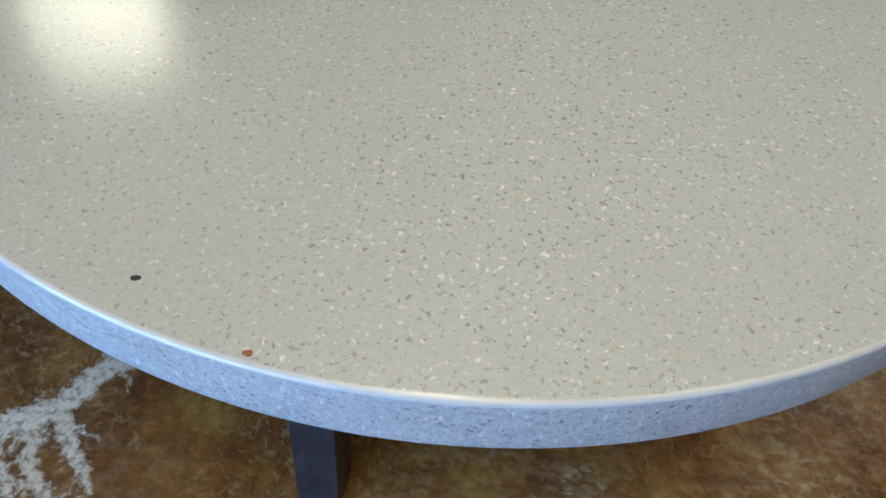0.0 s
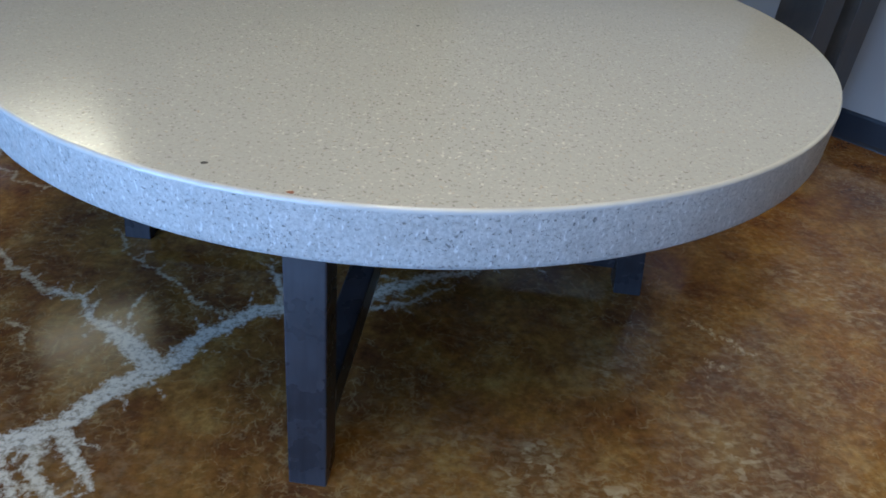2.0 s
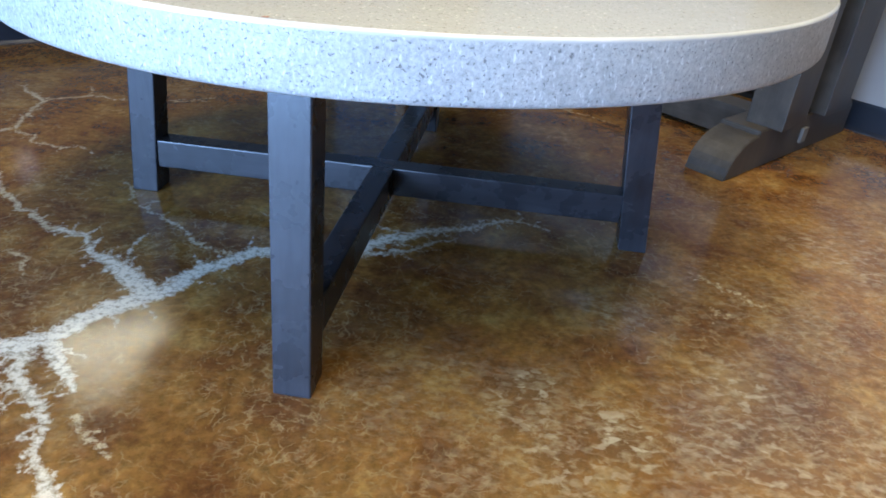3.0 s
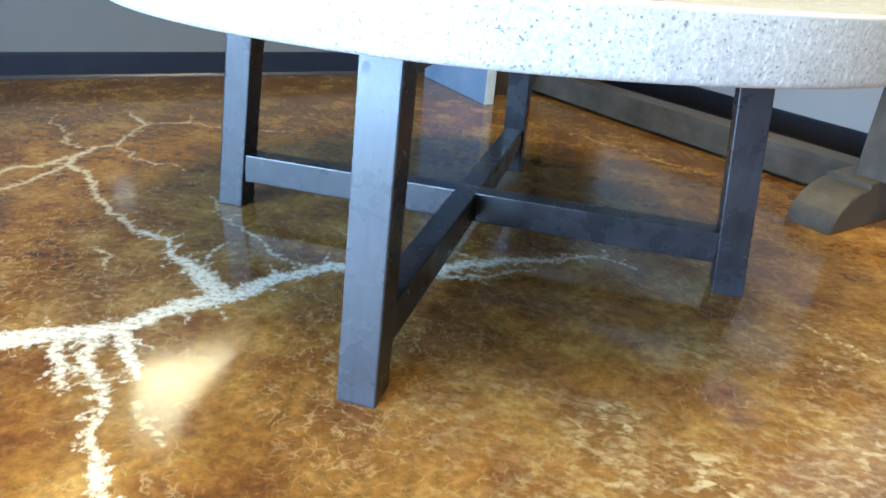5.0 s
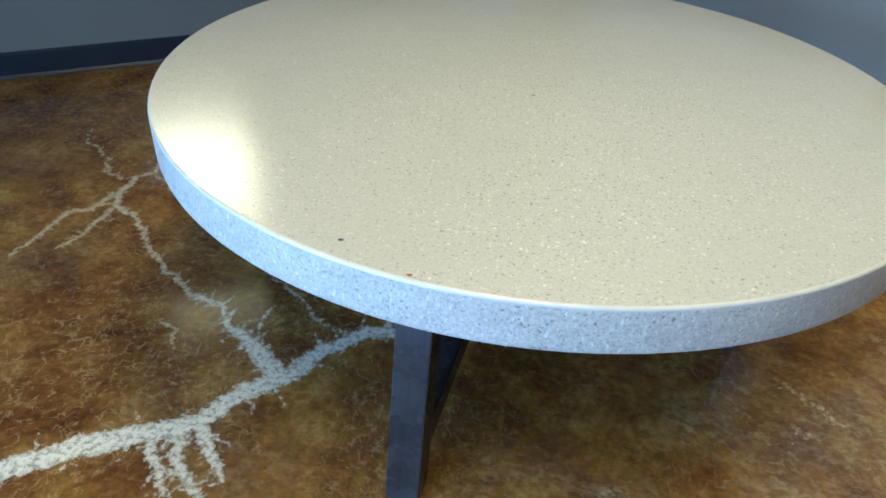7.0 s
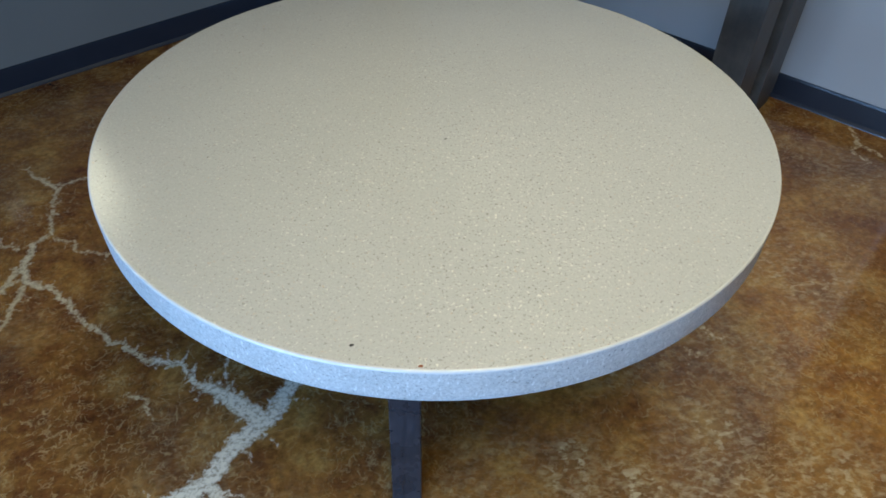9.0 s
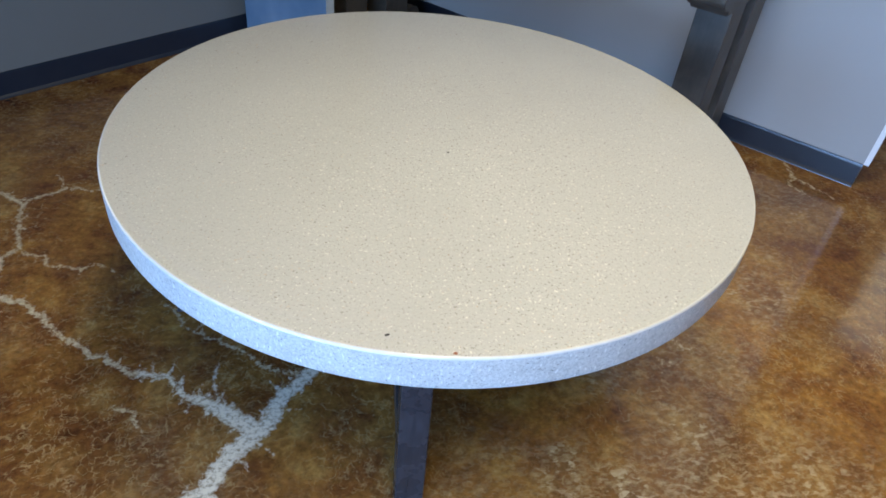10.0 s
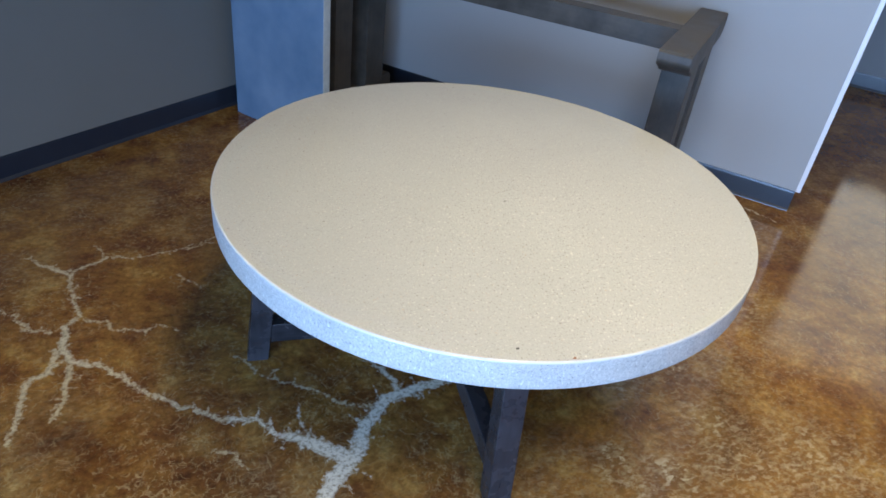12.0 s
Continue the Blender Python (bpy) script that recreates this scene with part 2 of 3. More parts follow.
def glass():
    m, n, l, b = material("window_glass")
    b.inputs["Base Color"].default_value = (0.95, 0.98, 1, 1)
    b.inputs["Roughness"].default_value = 0.0
    b.inputs["Transmission Weight"].default_value = 1.0
    b.inputs["IOR"].default_value = 1.45
    return m


M_GLASS = glass()


# ---- mesh helpers ----
def link(name, bm, mat, parent=None, label="", m=None, smooth=False):
    me = bpy.data.meshes.new(name)
    bmesh.ops.recalc_face_normals(bm, faces=bm.faces)
    bm.to_mesh(me)
    bm.free()
    for mt in mat if isinstance(mat, (list, tuple)) else [mat]:
        me.materials.append(mt)
    if smooth:
        for p in me.polygons:
            p.use_smooth = True
    ob = new(name, me)
    if m is not None:
        ob.matrix_basis = m
    if parent is not None:
        ob.parent = parent
    if label:
        tagged(ob, label)
    return ob


def part(name, bm, mat, parent, label="", m=None):
    return link(name, bm, mat, parent, label, m)


def box(x0, x1, y0, y1, z0, z1, bevel=0.0, bm=None):
    one = bmesh.new()
    bmesh.ops.create_cube(one, size=1)
    for v in one.verts:
        v.co = Vector((x0 if v.co.x < 0 else x1, y0 if v.co.y < 0 else y1, z0 if v.co.z < 0 else z1))
    if bevel:
        bmesh.ops.bevel(one, geom=one.edges[:], offset=bevel, segments=2, profile=0.6, affect="EDGES")
    if bm is None:
        return one
    me = bpy.data.meshes.new("tmp")
    one.to_mesh(me)
    one.free()
    bm.from_mesh(me)
    bpy.data.meshes.remove(me)
    return bm


def thing(name, at, label, category, group="", turn=0.0):
    ob = new(name)
    ob.matrix_basis = pose(*at, 0, 0, turn)
    return tagged(ob, label, category, group)


def wall(name, a, b, away, height, thick, mat, holes=()):
    """A wall from a to b on the floor plan, its body towards 'away', with holes (s0, s1, z0, z1) measured from a."""
    d = b - a
    length = d.length
    x = d.normalized()
    y = away.normalized()
    m = Matrix(((x.x, y.x, 0, a.x), (x.y, y.y, 0, a.y), (0, 0, 1, 0), (0, 0, 0, 1)))
    bm = bmesh.new()
    s = 0.0
    for s0, s1, z0, z1 in holes:
        box(s, s0, 0, thick, 0, height, 0, bm)
        box(s0, s1, 0, thick, 0, z0, 0, bm)
        box(s0, s1, 0, thick, z1, height, 0, bm)
        s = s1
    box(s, length, 0, thick, 0, height, 0, bm)
    return tagged(link(name, bm, mat, m=m), kind="structure"), m


# ---- structure ----
sol = Matrix(((UL.x, -WR.x), (UL.y, -WR.y))).inverted() @ (Vector((UR * RIGHT_OFF - WL * LEFT_OFF).xy))
CORNER_L, CORNER_R = sol
RIGHT_END = -0.796
west_a, west_b = on_plan(-3.2, -3.6), on_plan(-3.2, 2.6)
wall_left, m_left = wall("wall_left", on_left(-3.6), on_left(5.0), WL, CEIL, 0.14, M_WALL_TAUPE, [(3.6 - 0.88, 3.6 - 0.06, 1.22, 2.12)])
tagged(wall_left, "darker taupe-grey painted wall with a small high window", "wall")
wall_right, m_right = wall("wall_right", on_right(RIGHT_END), on_right(CORNER_R - 0.003), UR, CEIL, 0.12, M_WALL)
tagged(wall_right, "light grey painted partition wall ending in a white trim", "wall")
wall_far, m_far = wall("wall_far", on_plan(4.15, -3.6), on_plan(4.15, 3.6), UO, CEIL, 0.14, M_WALL, [(1.1, 2.6, 0.6, 2.4)])
tagged(wall_far, "grey painted wall with a tall window", "wall")
wall_west, m_west = wall("wall_west", west_a, west_b, -UO, CEIL, 0.14, M_BACK, [(1.2, 4.0, 0.10, 1.46)])
tagged(wall_west, "painted wall with a wide shop window", "wall")
wall_south, m_south = wall("wall_south", on_plan(-3.2, -3.6), on_plan(4.15, -3.6), -WO, CEIL, 0.14, M_BACK)
tagged(wall_south, "plain brown-grey painted wall", "wall")


def ceiling():
    bm = bmesh.new()
    box(-5.5, 6.5, -6, 6, CEIL, CEIL + 0.12, 0, bm)
    return tagged(link("ceiling", bm, M_CEIL, m=pose(0, 0, 0, 0, 0, 35)), "plain off-white ceiling", "ceiling", kind="structure")


ceiling()


# ---- floor with its etched veins ----
def wander(points, rng, depth=4, sway=0.17):
    pts = [np.array(p, float) for p in points]
    for _ in range(depth):
        out = [pts[0]]
        for a, b in zip(pts, pts[1:]):
            d = b - a
            mid = (a + b) / 2 + np.array((-d[1], d[0], 0)) * rng.uniform(-sway, sway)
            out += [mid, b]
        pts = out
    return np.array(pts)


VEINS = []


def vein(tone, *points):
    """A vein: how pale it is, then (x, y, half width in millimetres) along it."""
    VEINS.append((tone, [(x, y, w * 0.001) for x, y, w in points]))


# the trunk, and the limb that leaves it for the far knot
vein(1.0, (-1.6, -1.0, 26), (-0.83, -.60, 25), (-.735, -.548, 26), (-.664, -.515, 24), (-.59, -.477, 22), (-.546, -.411, 20), (-.489, -.354, 22), (-.425, -.272, 19), (-.364, -.219, 18), (-.288, -.162, 19), (-.19, -.15, 17))
vein(0.85, (-.19, -.15, 16), (-.09, -.125, 20), (.0, -.075, 15), (.12, -.025, 9), (.25, .031, 4), (.33, -.03, 1))
vein(0.8, (-.12, -.16, 8), (-.03, -.135, 6), (.06, -.09, 3), (.12, -.06, 1))
vein(0.95, (-.47, -.335, 25), (-.53, -.28, 22), (-.58, -.23, 15), (-.63, -.20, 8), (-.668, -.138, 7), (-.737, -.112, 9))
vein(0.55, (-.737, -.112, 9), (-.79, -.075, 9), (-.86, -.03, 8), (-.952, .072, 8), (-1.04, .19, 9), (-1.127, .238, 13))
vein(0.5, (-1.127, .238, 14), (-1.15, .33, 15), (-1.148, .40, 11), (-1.10, .44, 7), (-1.13, .594, 7), (-1.165, .70, 12), (-1.25, .82, 3))
vein(0.45, (-1.155, .69, 7), (-1.015, .745, 7), (-.95, .722, 4), (-.816, .734, 3), (-.649, .748, 2))
vein(0.35, (-1.015, .745, 4), (-1.06, .83, 2))
vein(0.35, (-1.09, .425, 5), (-.996, .339, 5), (-.882, .338, 4), (-.83, .295, 1))
vein(0.4, (-1.18, .385, 8), (-1.257, .445, 7), (-1.322, .532, 6), (-1.437, .685, 2))
vein(0.35, (-1.15, .30, 13), (-1.216, .197, 12), (-1.244, .097, 10), (-1.267, -.033, 5))
vein(0.3, (-1.13, .22, 12), (-1.14, .11, 9), (-1.17, .02, 5))
vein(0.3, (-.786, -.201, 4), (-.739, -.236, 4), (-.722, -.285, 2))
vein(0.3, (-.81, .592, 4), (-.74, .491, 2))
vein(0.25, (-.755, .73, 4), (-.632, .796, 2))
# roots below the trunk
vein(0.9, (-.660, -.525, 11), (-.612, -.600, 9), (-.575, -.645, 3))
vein(0.8, (-.615, -.510, 13), (-.568, -.595, 11), (-.523, -.644, 9), (-.498, -.702, 6), (-.475, -.754, 8), (-.440, -.795, 12), (-.39, -.85, 3))
vein(0.7, (-.612, -.600, 6), (-.568, -.600, 5))
vein(0.95, (-.580, -.480, 14), (-.540, -.545, 12), (-.492, -.600, 3))
vein(0.35, (-.466, -.650, 4), (-.444, -.685, 5), (-.411, -.702, 4), (-.388, -.730, 2))
# thin ones under the table
vein(0.5, (-.69, .13, 3), (-.65, .073, 4), (-.57, -.022, 4), (-.481, -.090, 5), (-.41, -.158, 6), (-.36, -.18, 5))
vein(0.8, (-.27, -.14, 10), (-.285, -.06, 7), (-.31, .02, 2))
# far off and to the sides
vein(0.3, (.615, -.172, 4), (.652, -.214, 5), (.691, -.249, 6), (.718, -.288, 3))
vein(0.25, (.608, -.303, 4), (.648, -.347, 3))
vein(0.4, (1.70, .60, 6), (1.66, .50, 10), (1.69, .40, 8), (1.72, .32, 3))
vein(0.4, (1.66, .50, 8), (1.60, .44, 6), (1.63, .35, 3))
vein(0.25, (.256, 1.119, 5), (.369, 1.009, 6), (.524, .875, 6), (.691, .724, 3))


def twigs(line, tone, rng):
    """Short side spurs that leave a vein on both sides, thinning to a point."""
    out = []
    for a, b in zip(line, line[1:]):
        d = b[:2] - a[:2]
        run = np.linalg.norm(d)
        for _ in range(rng.poisson(run / (0.010 if tone > 0.6 else 0.022))):
            s = rng.uniform()
            turn = rng.choice((-1, 1)) * rng.uniform(0.7, 1.7)
            way = np.array((d[0] * math.cos(turn) - d[1] * math.sin(turn), d[0] * math.sin(turn) + d[1] * math.cos(turn))) / (run + 1e-9)
            w = a[2] + s * (b[2] - a[2])
            reach = w + rng.exponential(0.009 + 0.25 * w)
            p = a[:2] + s * d
            bend = p + way * reach * 0.55 + rng.normal(0, 0.10, 2) * reach
            tip = p + way * reach + rng.normal(0, 0.22, 2) * reach
            thick = min(0.0042, 0.5 * w + 0.001)
            out.append(np.array([(*p, thick), (*bend, thick * 0.75), (*tip, 0.0006)]))
    return out


def floor():
    fx = np.concatenate([np.arange(-7, -2, 0.5), np.arange(-2.0, -1.45, 0.02), np.arange(-1.45, 0.4, 0.004), np.arange(0.4, 1.9, 0.015), np.arange(1.9, 9, 0.4)])
    fy = np.concatenate([np.arange(-7, -1.3, 0.5), np.arange(-1.3, -0.9, 0.02), np.arange(-0.9, 0.9, 0.004), np.arange(0.9, 1.5, 0.015), np.arange(1.5, 8, 0.4)])
    nx, ny = len(fx), len(fy)
    best, pale = np.full((nx, ny), -1.0), np.zeros((nx, ny))
    rng = np.random.default_rng(7)
    for tone, pts in VEINS:
        line = wander(pts, rng)
        line[:, 2] *= 1.0 if tone > 0.6 else 0.82
        tone *= 1.0 if tone > 0.6 else 0.75
        for path in [line] + twigs(line, tone, rng):
            for a, b in zip(path, path[1:]):
                reach = max(a[2], b[2]) + 0.032
                i0, i1 = np.searchsorted(fx, (min(a[0], b[0]) - reach, max(a[0], b[0]) + reach))
                j0, j1 = np.searchsorted(fy, (min(a[1], b[1]) - reach, max(a[1], b[1]) + reach))
                if i1 <= i0 or j1 <= j0:
                    continue
                d = b[:2] - a[:2]
                qx, qy = fx[i0:i1, None] - a[0], fy[None, j0:j1] - a[1]
                s = np.clip((qx * d[0] + qy * d[1]) / (d @ d + 1e-12), 0, 1)
                v = (a[2] + s * (b[2] - a[2]) - np.hypot(qx - s * d[0], qy - s * d[1])) / 0.030
                old = best[i0:i1, j0:j1]
                pale[i0:i1, j0:j1] = np.where(v > old, tone, pale[i0:i1, j0:j1])
                best[i0:i1, j0:j1] = np.maximum(old, v)
    X, Y = np.meshgrid(fx, fy, indexing="ij")
    worn = np.zeros((nx, ny))
    for x, y, r, much in ((.34, -.66, .09, 1.0), (.57, -.54, .11, .9), (.155, -.595, .035, .8), (.22, -.55, .05, .8), (.41, -.33, .08, .7), (.55, -.68, .22, .8), (.77, -.75, .22, .8), (.0, -.56, .16, .5), (.2, -.75, .2, .6), (.75, -.35, .22, .6), (1.05, -.05, .25, .6), (1.5, .3, .2, .6)):
        worn = np.maximum(worn, much * np.exp(-((X - x) ** 2 + (Y - y) ** 2) / r**2))
    idx = np.arange(nx * ny).reshape(nx, ny)
    faces = np.stack([idx[:-1, :-1].ravel(), idx[1:, :-1].ravel(), idx[1:, 1:].ravel(), idx[:-1, 1:].ravel()], -1)
    me = bpy.data.meshes.new("floor")
    me.from_pydata(np.c_[X.ravel(), Y.ravel(), np.zeros(nx * ny)].tolist(), [], faces.tolist())
    for name, data in (("vein", np.clip(best, -1, 1)), ("pale", pale), ("worn", worn)):
        me.attributes.new(name, "FLOAT", "POINT").data.foreach_set("value", data.ravel().astype(np.float32))
    me.materials.append(M_FLOOR)
    return tagged(new("floor", me), "glossy acid-stained brown concrete floor with pale branching veins", "floor", kind="structure")


floor()


def baseboard(name, a, b, into):
    """Dark vinyl base with a rounded top and a small toe, along a wall."""
    d = b - a
    x, y = d.normalized(), into.normalized()
    m = Matrix(((x.x, y.x, 0, a.x), (x.y, y.y, 0, a.y), (0, 0, 1, 0), (0, 0, 0, 1)))
    prof = [(0.0005, 0.0), (0.014, 0.0), (0.013, 0.004), (0.007, 0.014), (0.005, 0.09), (0.003, 0.100), (0.0005, 0.101)]
    bm = bmesh.new()
    ends = [[bm.verts.new((s, p, z)) for p, z in prof] for s in (0, d.length)]
    for i in range(len(prof)):
        j = (i + 1) % len(prof)
        bm.faces.new((ends[0][i], ends[0][j], ends[1][j], ends[1][i]))
    bm.faces.new(ends[0])
    bm.faces.new(ends[1][::-1])
    return tagged(link(name, bm, M_BASE, m=m), "dark vinyl baseboard along the wall", "baseboard", kind="structure")


baseboard("baseboard", on_left(-3.6), on_left(CORNER_L - 0.015), -WL)
baseboard("baseboard", on_right(RIGHT_END), on_right(CORNER_R - 0.015), -UR)
baseboard("baseboard", on_plan(4.15, -3.6), on_plan(4.15, 3.0), -UO)


def wall_trim():
    bm = box(-0.020, 0.0, -0.006, 0.128, 0.101, CEIL, 0.002)
    x, y = WR, UR
    a = on_right(RIGHT_END)
    m = Matrix(((x.x, y.x, 0, a.x), (x.y, y.y, 0, a.y), (0, 0, 1, 0), (0, 0, 0, 1)))
    return tagged(link("trim", bm, M_TRIM, m=m), "white painted trim on the partition's end", "trim", kind="structure")


wall_trim()


def window(name, m, s0, s1, z0, z1, bars, label):
    """Metal frame, bars and panes in a wall's opening; m is the wall's own pose."""
    top = new(name)
    top.matrix_basis = m
    tagged(top, label, "window", kind="structure")
    f = 0.04
    for nm, q in (("frame", (s0, s1, z0, z0 + f)), ("frame", (s0, s1, z1 - f, z1)), ("frame", (s0, s0 + f, z0 + f, z1 - f)), ("frame", (s1 - f, s1, z0 + f, z1 - f))):
        part(nm, box(q[0], q[1], 0.06, 0.11, q[2], q[3], 0.003), M_METAL, top)
    xs = [s0 + f + (s1 - s0 - 2 * f) * k / (bars + 1) for k in range(bars + 2)]
    for x in xs[1:-1]:
        part("mullion", box(x - 0.015, x + 0.015, 0.06, 0.11, z0 + f, z1 - f, 0.003), M_METAL, top)
    for a, b in zip(xs, xs[1:]):
        g = part("pane", box(a, b, 0.082, 0.088, z0 + f, z1 - f), M_GLASS, top)
        g.visible_shadow = False


window("window_1", m_left, 3.6 - 0.88, 3.6 - 0.06, 1.22, 2.12, 0, "small high window in a grey wall")
window("window_2", m_far, 1.1, 2.6, 0.6, 2.4, 1, "tall metal-framed window with bright daylight")
window("window_3", m_west, 1.2, 4.0, 0.10, 1.46, 1, "wide metal-framed shop window")

for u, w, watts, side in CEILING_LAMPS:
    t = thing("ceiling_light", on_plan(u, w, CEIL), "square white recessed ceiling light", "ceiling light", "ceiling lights", 35)
    bm = bmesh.new()
    a, b = side / 2 + 0.005, side / 2 + 0.030
    for q in ((-b, b, -b, -a), (-b, b, a, b), (-b, -a, -a, a), (a, b, -a, a)):
        box(*q, -0.03, -0.001, 0.003, bm)
    part("frame", bm, M_TRIM, t)


# ---- the round table ----
def tabletop(parent):
    """A thick disc turned from a profile, with an eased upper rim."""
    e = 0.0045
    prof = [(TABLE_R - 0.004, 0.0), (TABLE_R - 0.001, 0.003), (TABLE_R, 0.008), (TABLE_R, TABLE_T - e - 0.001)]
    prof += [(TABLE_R - e + e * math.cos(a), TABLE_T - e + e * math.sin(a)) for a in np.linspace(0, math.pi / 2, 6)]
    prof += [(TABLE_R - e - 0.0015, TABLE_T)]
    n = 192
    bm = bmesh.new()
    rings = [[bm.verts.new((r * math.cos(2 * math.pi * k / n), r * math.sin(2 * math.pi * k / n), z)) for k in range(n)] for r, z in prof]
    for i, (a, b) in enumerate(zip(rings, rings[1:])):
        for k in range(n):
            f = bm.faces.new((a[k], a[(k + 1) % n], b[(k + 1) % n], b[k]))
            f.smooth, f.material_index = True, 1 if i < 3 else 2 if i < 9 else 0
    bm.faces.new(rings[0][::-1]).material_index = 1
    bm.faces.new(rings[-1]).material_index = 0
    ob = part("tabletop", bm, [M_TOP, M_SIDE, M_RIM], parent, "thick round grey concrete top with pitted side", pose(0, 0, TABLE_H - TABLE_T))
    return ob


def round_table():
    t = thing("round_table", (0, 0, 0), "round concrete table on crossed dark-stained wooden legs", "table")
    tabletop(t)
    for x, y, r, mat, label in ((-0.244, -0.638, 0.0042, M_DARK, "dark aggregate chip"), (-0.149, -0.694, 0.0040, M_RUST, "rust-red aggregate chip"), (-0.004, -0.121, 0.0032, M_DARK, "dark aggregate chip")):
        bm = bmesh.new()
        rim = [r * (0.75 + 0.5 * random.random()) for _ in range(9)]
        low = [bm.verts.new((q * math.cos(k * 0.698), 0.7 * q * math.sin(k * 0.698), -0.002)) for k, q in enumerate(rim)]
        top = [bm.verts.new((q * 0.9 * math.cos(k * 0.698), 0.63 * q * math.sin(k * 0.698), 0.0004)) for k, q in enumerate(rim)]
        bm.faces.new(top)
        for k in range(9):
            bm.faces.new((low[k], low[(k + 1) % 9], top[(k + 1) % 9], top[k]))
        part("chip", bm, mat, t, label, pose(x, y, TABLE_H))
    m0 = pose(BASE_X, BASE_Y, 0, 0, 0, BASE_TURN)
    m1 = pose(BASE_X, BASE_Y, 0, 0, 0, BASE_TURN - 0.75)
    h, w = TABLE_H - TABLE_T, 0.0305
    lx, ly = 0.572, 0.605
    lean = 0.058
    for x, y in ((0, -ly), (-lx, 0), (lx, 0), (0, ly)):
        bm = box(-w, w, -w, w, 0, h, 0.003)
        for v in bm.verts:
            k = lean * v.co.z / h
            v.co.x -= k * (x > 0) - k * (x < 0)
            v.co.y -= k * (y > 0) - k * (y < 0)
        leg = part("leg", bm, M_LEG, t, "", (m1 if y else m0) @ pose(x, y, 0))
        if y < 0:
            for kx, kz, kr in ((0.0215, 0.205, 0.008), (-0.020, 0.475, 0.007), (0.004, 0.335, 0.004)):
                kb = bmesh.new()
                bmesh.ops.create_circle(kb, cap_ends=True, segments=12, radius=kr)
                part("knot", kb, M_KNOT, leg, "dark wood knot", pose(kx, -w + lean * kz / h - 0.0006, kz, 90 - 6.4, 0, 0) @ Matrix.Diagonal((0.8, 1.2, 1, 1)))
    z0, z1, s = 0.064, 0.130, 0.025
    lx, ly = lx - 0.010, ly - 0.010
    part("stretcher", box(-lx + w, lx - w, -s, s, z0, z1, 0.003), M_BAR, t, "", m0)
    for a, b in ((-ly + w, -s), (s, ly - w)):
        part("stretcher", box(a, b, -s, s, z0, z1, 0.003), M_BAR, t, "", m1 @ pose(0, 0, 0, 0, 0, 90))
    lx, ly = lx - 0.042, ly - 0.042
    part("top_rail", box(-lx + w, lx - w, -s, s, h - 0.055, h, 0.003), M_BAR, t, "", m0)
    for a, b in ((-ly + w, -s), (s, ly - w)):
        part("top_rail", box(a, b, -s, s, h - 0.055, h, 0.003), M_BAR, t, "", m1 @ pose(0, 0, 0, 0, 0, 90))
    return t


round_table()


# ---- trestle base by the right wall ----
def extrude_profile(prof, y0, y1, bevel=0.0):
    bm = bmesh.new()
    a = [bm.verts.new((x, y0, z)) for x, z in prof]
    b = [bm.verts.new((x, y1, z)) for x, z in prof]
    k = len(prof)
    for i in range(k):
        bm.faces.new((a[i], a[(i + 1) % k], b[(i + 1) % k], b[i]))
    bm.faces.new(a[::-1])
    bm.faces.new(b)
    if bevel:
        bmesh.ops.recalc_face_normals(bm, faces=bm.faces)
        bmesh.ops.bevel(bm, geom=[e for e in bm.edges if e.is_boundary or e.calc_face_angle(0) > 0.6], offset=bevel, segments=2, affect="EDGES")
    return bm


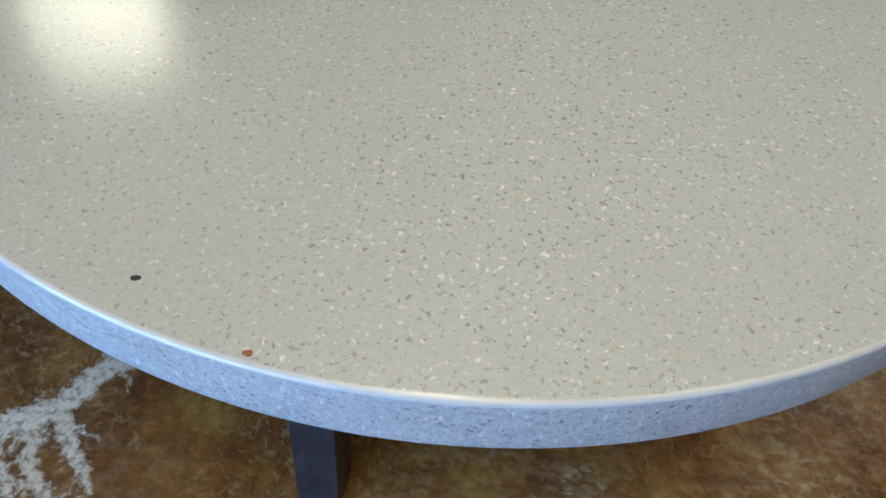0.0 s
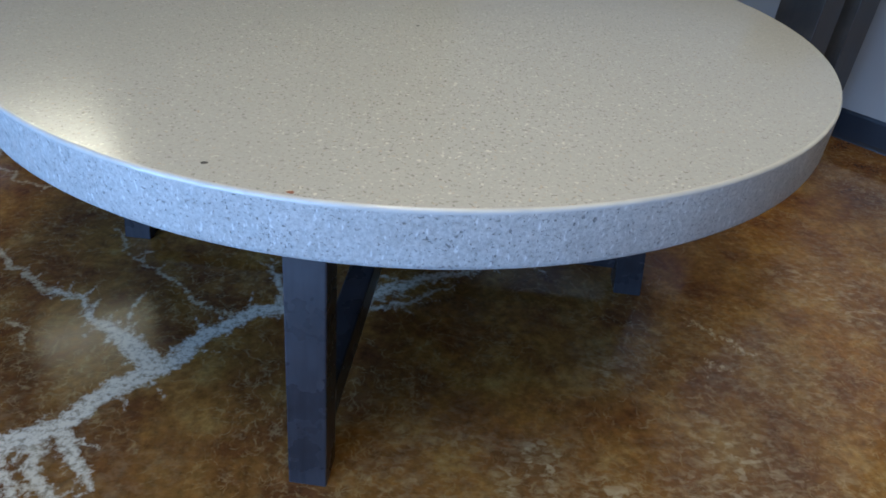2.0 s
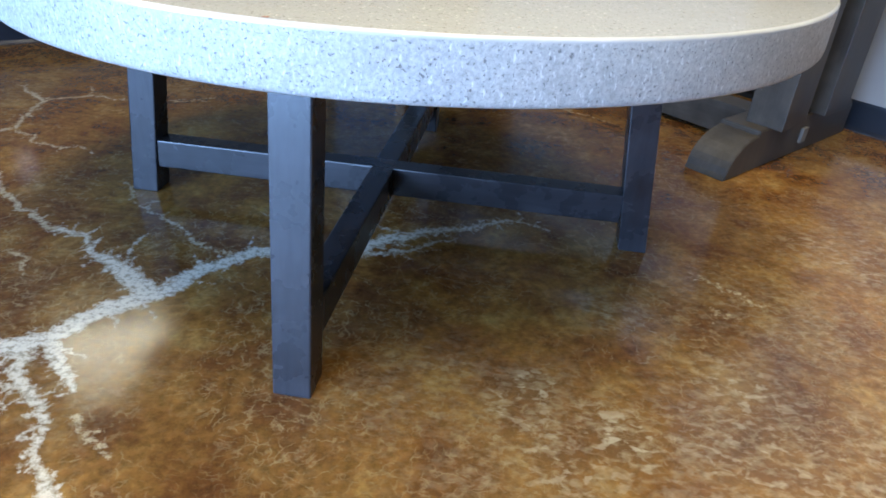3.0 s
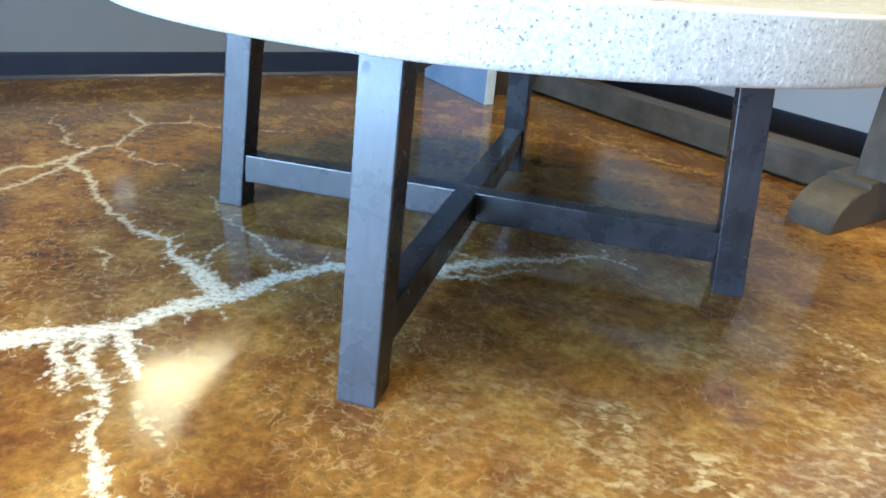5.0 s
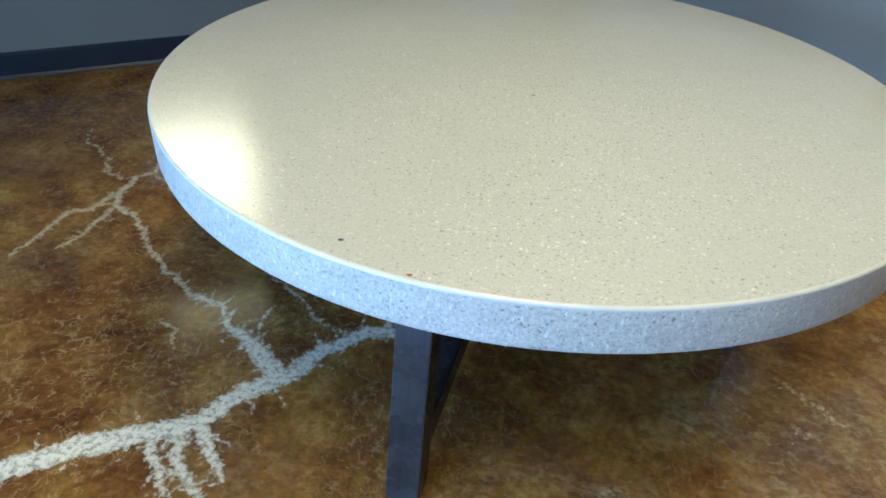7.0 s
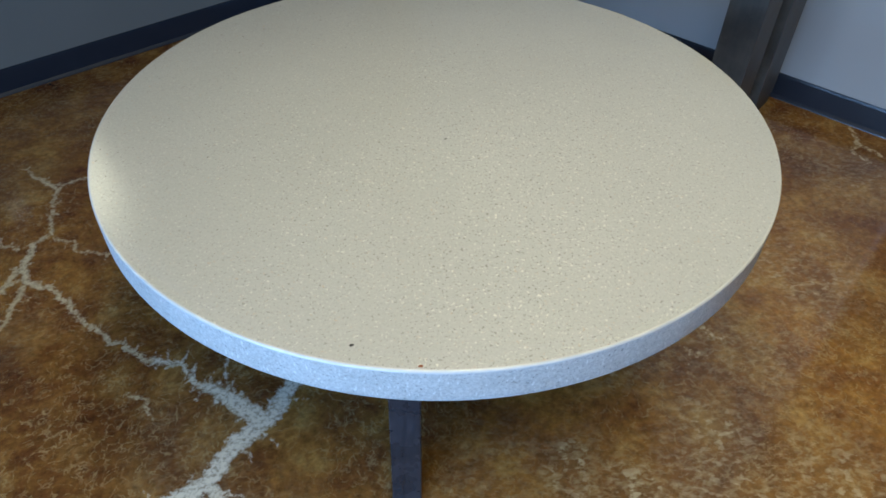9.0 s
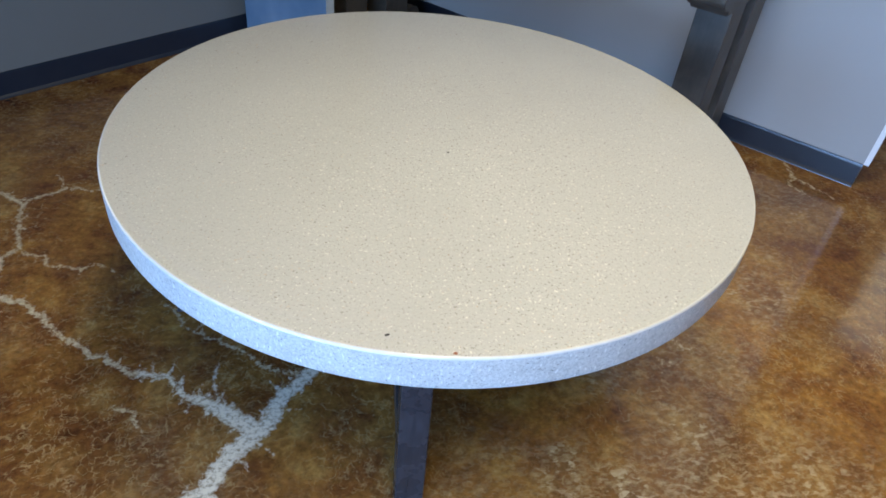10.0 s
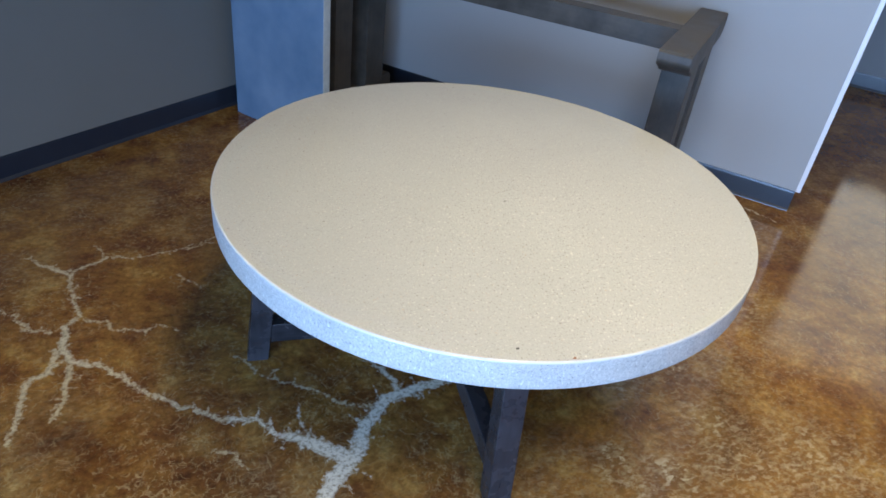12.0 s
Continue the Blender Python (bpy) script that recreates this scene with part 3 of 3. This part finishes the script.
def trestle_base():
    """x runs towards the wall, y along it; the near frame's side lies at y = 0."""
    u0, u1 = 0.880, 1.668
    w0 = -0.290
    d, span = 0.125, 1.60
    t = new("trestle_base")
    mm = Matrix(((UT.x, WT.x, 0, 0), (UT.y, WT.y, 0, 0), (0, 0, 1, 0), (0, 0, 0, 1)))
    t.matrix_basis = mm @ pose(u0, w0, 0)
    tagged(t, "weathered grey wooden trestle base with scrolled feet against the wall", "trestle")
    length, fh = u1 - u0, 0.120
    arc = [(0.012 + 0.145 * (1 - math.cos(a)) * 1.0, 0.010 + (fh - 0.022) * math.sin(a)) for a in np.linspace(0.05, math.pi / 2 - 0.12, 8)]
    foot = [(0.004, 0.0)] + arc + [(0.150, fh - 0.012), (0.152, fh), (length - 0.02, fh), (length, fh - 0.02), (length, 0.0)]
    ct, cl = 0.790, 0.695
    nose = [(0.045 + 0.030 * (1 - math.sin(a)), ct - 0.032 - 0.030 * math.cos(a)) for a in np.linspace(math.pi / 2, 0.15, 6)]
    cap = [(0.050, ct), (0.045, ct - 0.010)] + nose + [(0.082, ct - 0.070), (0.110, ct - 0.074), (0.130, cl), (length, cl), (length + 0.048, cl + 0.03), (length + 0.048, ct)]
    for k in range(2):
        y = k * span
        ya, yb = y - 0.040, y + d - 0.045
        part("foot", extrude_profile(foot, y, y + d, 0.003), M_TRESTLE, t)
        part("cap", extrude_profile(cap, ya, yb, 0.003), M_TRESTLE, t)
        for x0, x1 in ((0.200, 0.340), (0.475, 0.640)):
            part("post", box(x0, x1, ya + 0.004, yb - 0.004, fh, cl, 0.003), M_TRESTLE, t)
        part("peg", box(0.425, 0.458, y - 0.010, y, 0.034, 0.082, 0.002), M_PEG, t, "pale square peg")
    part("stretcher", box(0.330, 0.430, d, span, 0.015, 0.112, 0.003), M_TRESTLE_BAR, t)
    part("rail", box(0.375, 0.465, d - 0.045, span - 0.040, cl + 0.005, ct - 0.002, 0.003), M_TRESTLE_BAR, t)
    return t


trestle_base()


# ---- small things ----
def concrete_slab():
    """A panel stood on end by the left wall, its broad face across the wall."""
    ux, wy = axes(radians(33))
    m = Matrix(((ux.x, wy.x, 0, 0), (ux.y, wy.y, 0, 0), (0, 0, 1, 0), (0, 0, 0, 1))) @ pose(0.71, 1.25, 0)
    bm = box(0.008, 0.054, -0.008, 0.565, 0, 0.95, 0.005)
    # the pale cast edge towards the room
    for f in bm.faces:
        if f.normal.y < -0.5:
            f.material_index = 1
    ob = link("concrete_slab", bm, [M_SLAB, M_SLAB_EDGE], m=m)
    return tagged(ob, "pale blue-grey concrete panel stood on end by the wall", "panel")


concrete_slab()


def outlet():
    at = on_left(-0.66, 0.0, 0.435)
    x, y = UL, -WL
    t = new("wall_outlet")
    t.matrix_basis = Matrix(((x.x, y.x, 0, at.x), (x.y, y.y, 0, at.y), (0, 0, 1, at.z), (0, 0, 0, 1)))
    tagged(t, "white plastic double outlet plate on the grey wall", "outlet")
    part("plate", box(-0.037, 0.037, 0.0, 0.006, 0, 0.118, 0.002), M_PLATE, t)
    for z in (0.030, 0.075):
        s = part("socket", box(-0.016, 0.016, 0.006, 0.009, z - 0.012, z + 0.016, 0.002), M_PLATE, t)
        for x0 in (-0.008, 0.005):
            part("slot", box(x0, x0 + 0.003, 0.0088, 0.0094, z - 0.004, z + 0.008), M_DARK, s)
    return t


outlet()
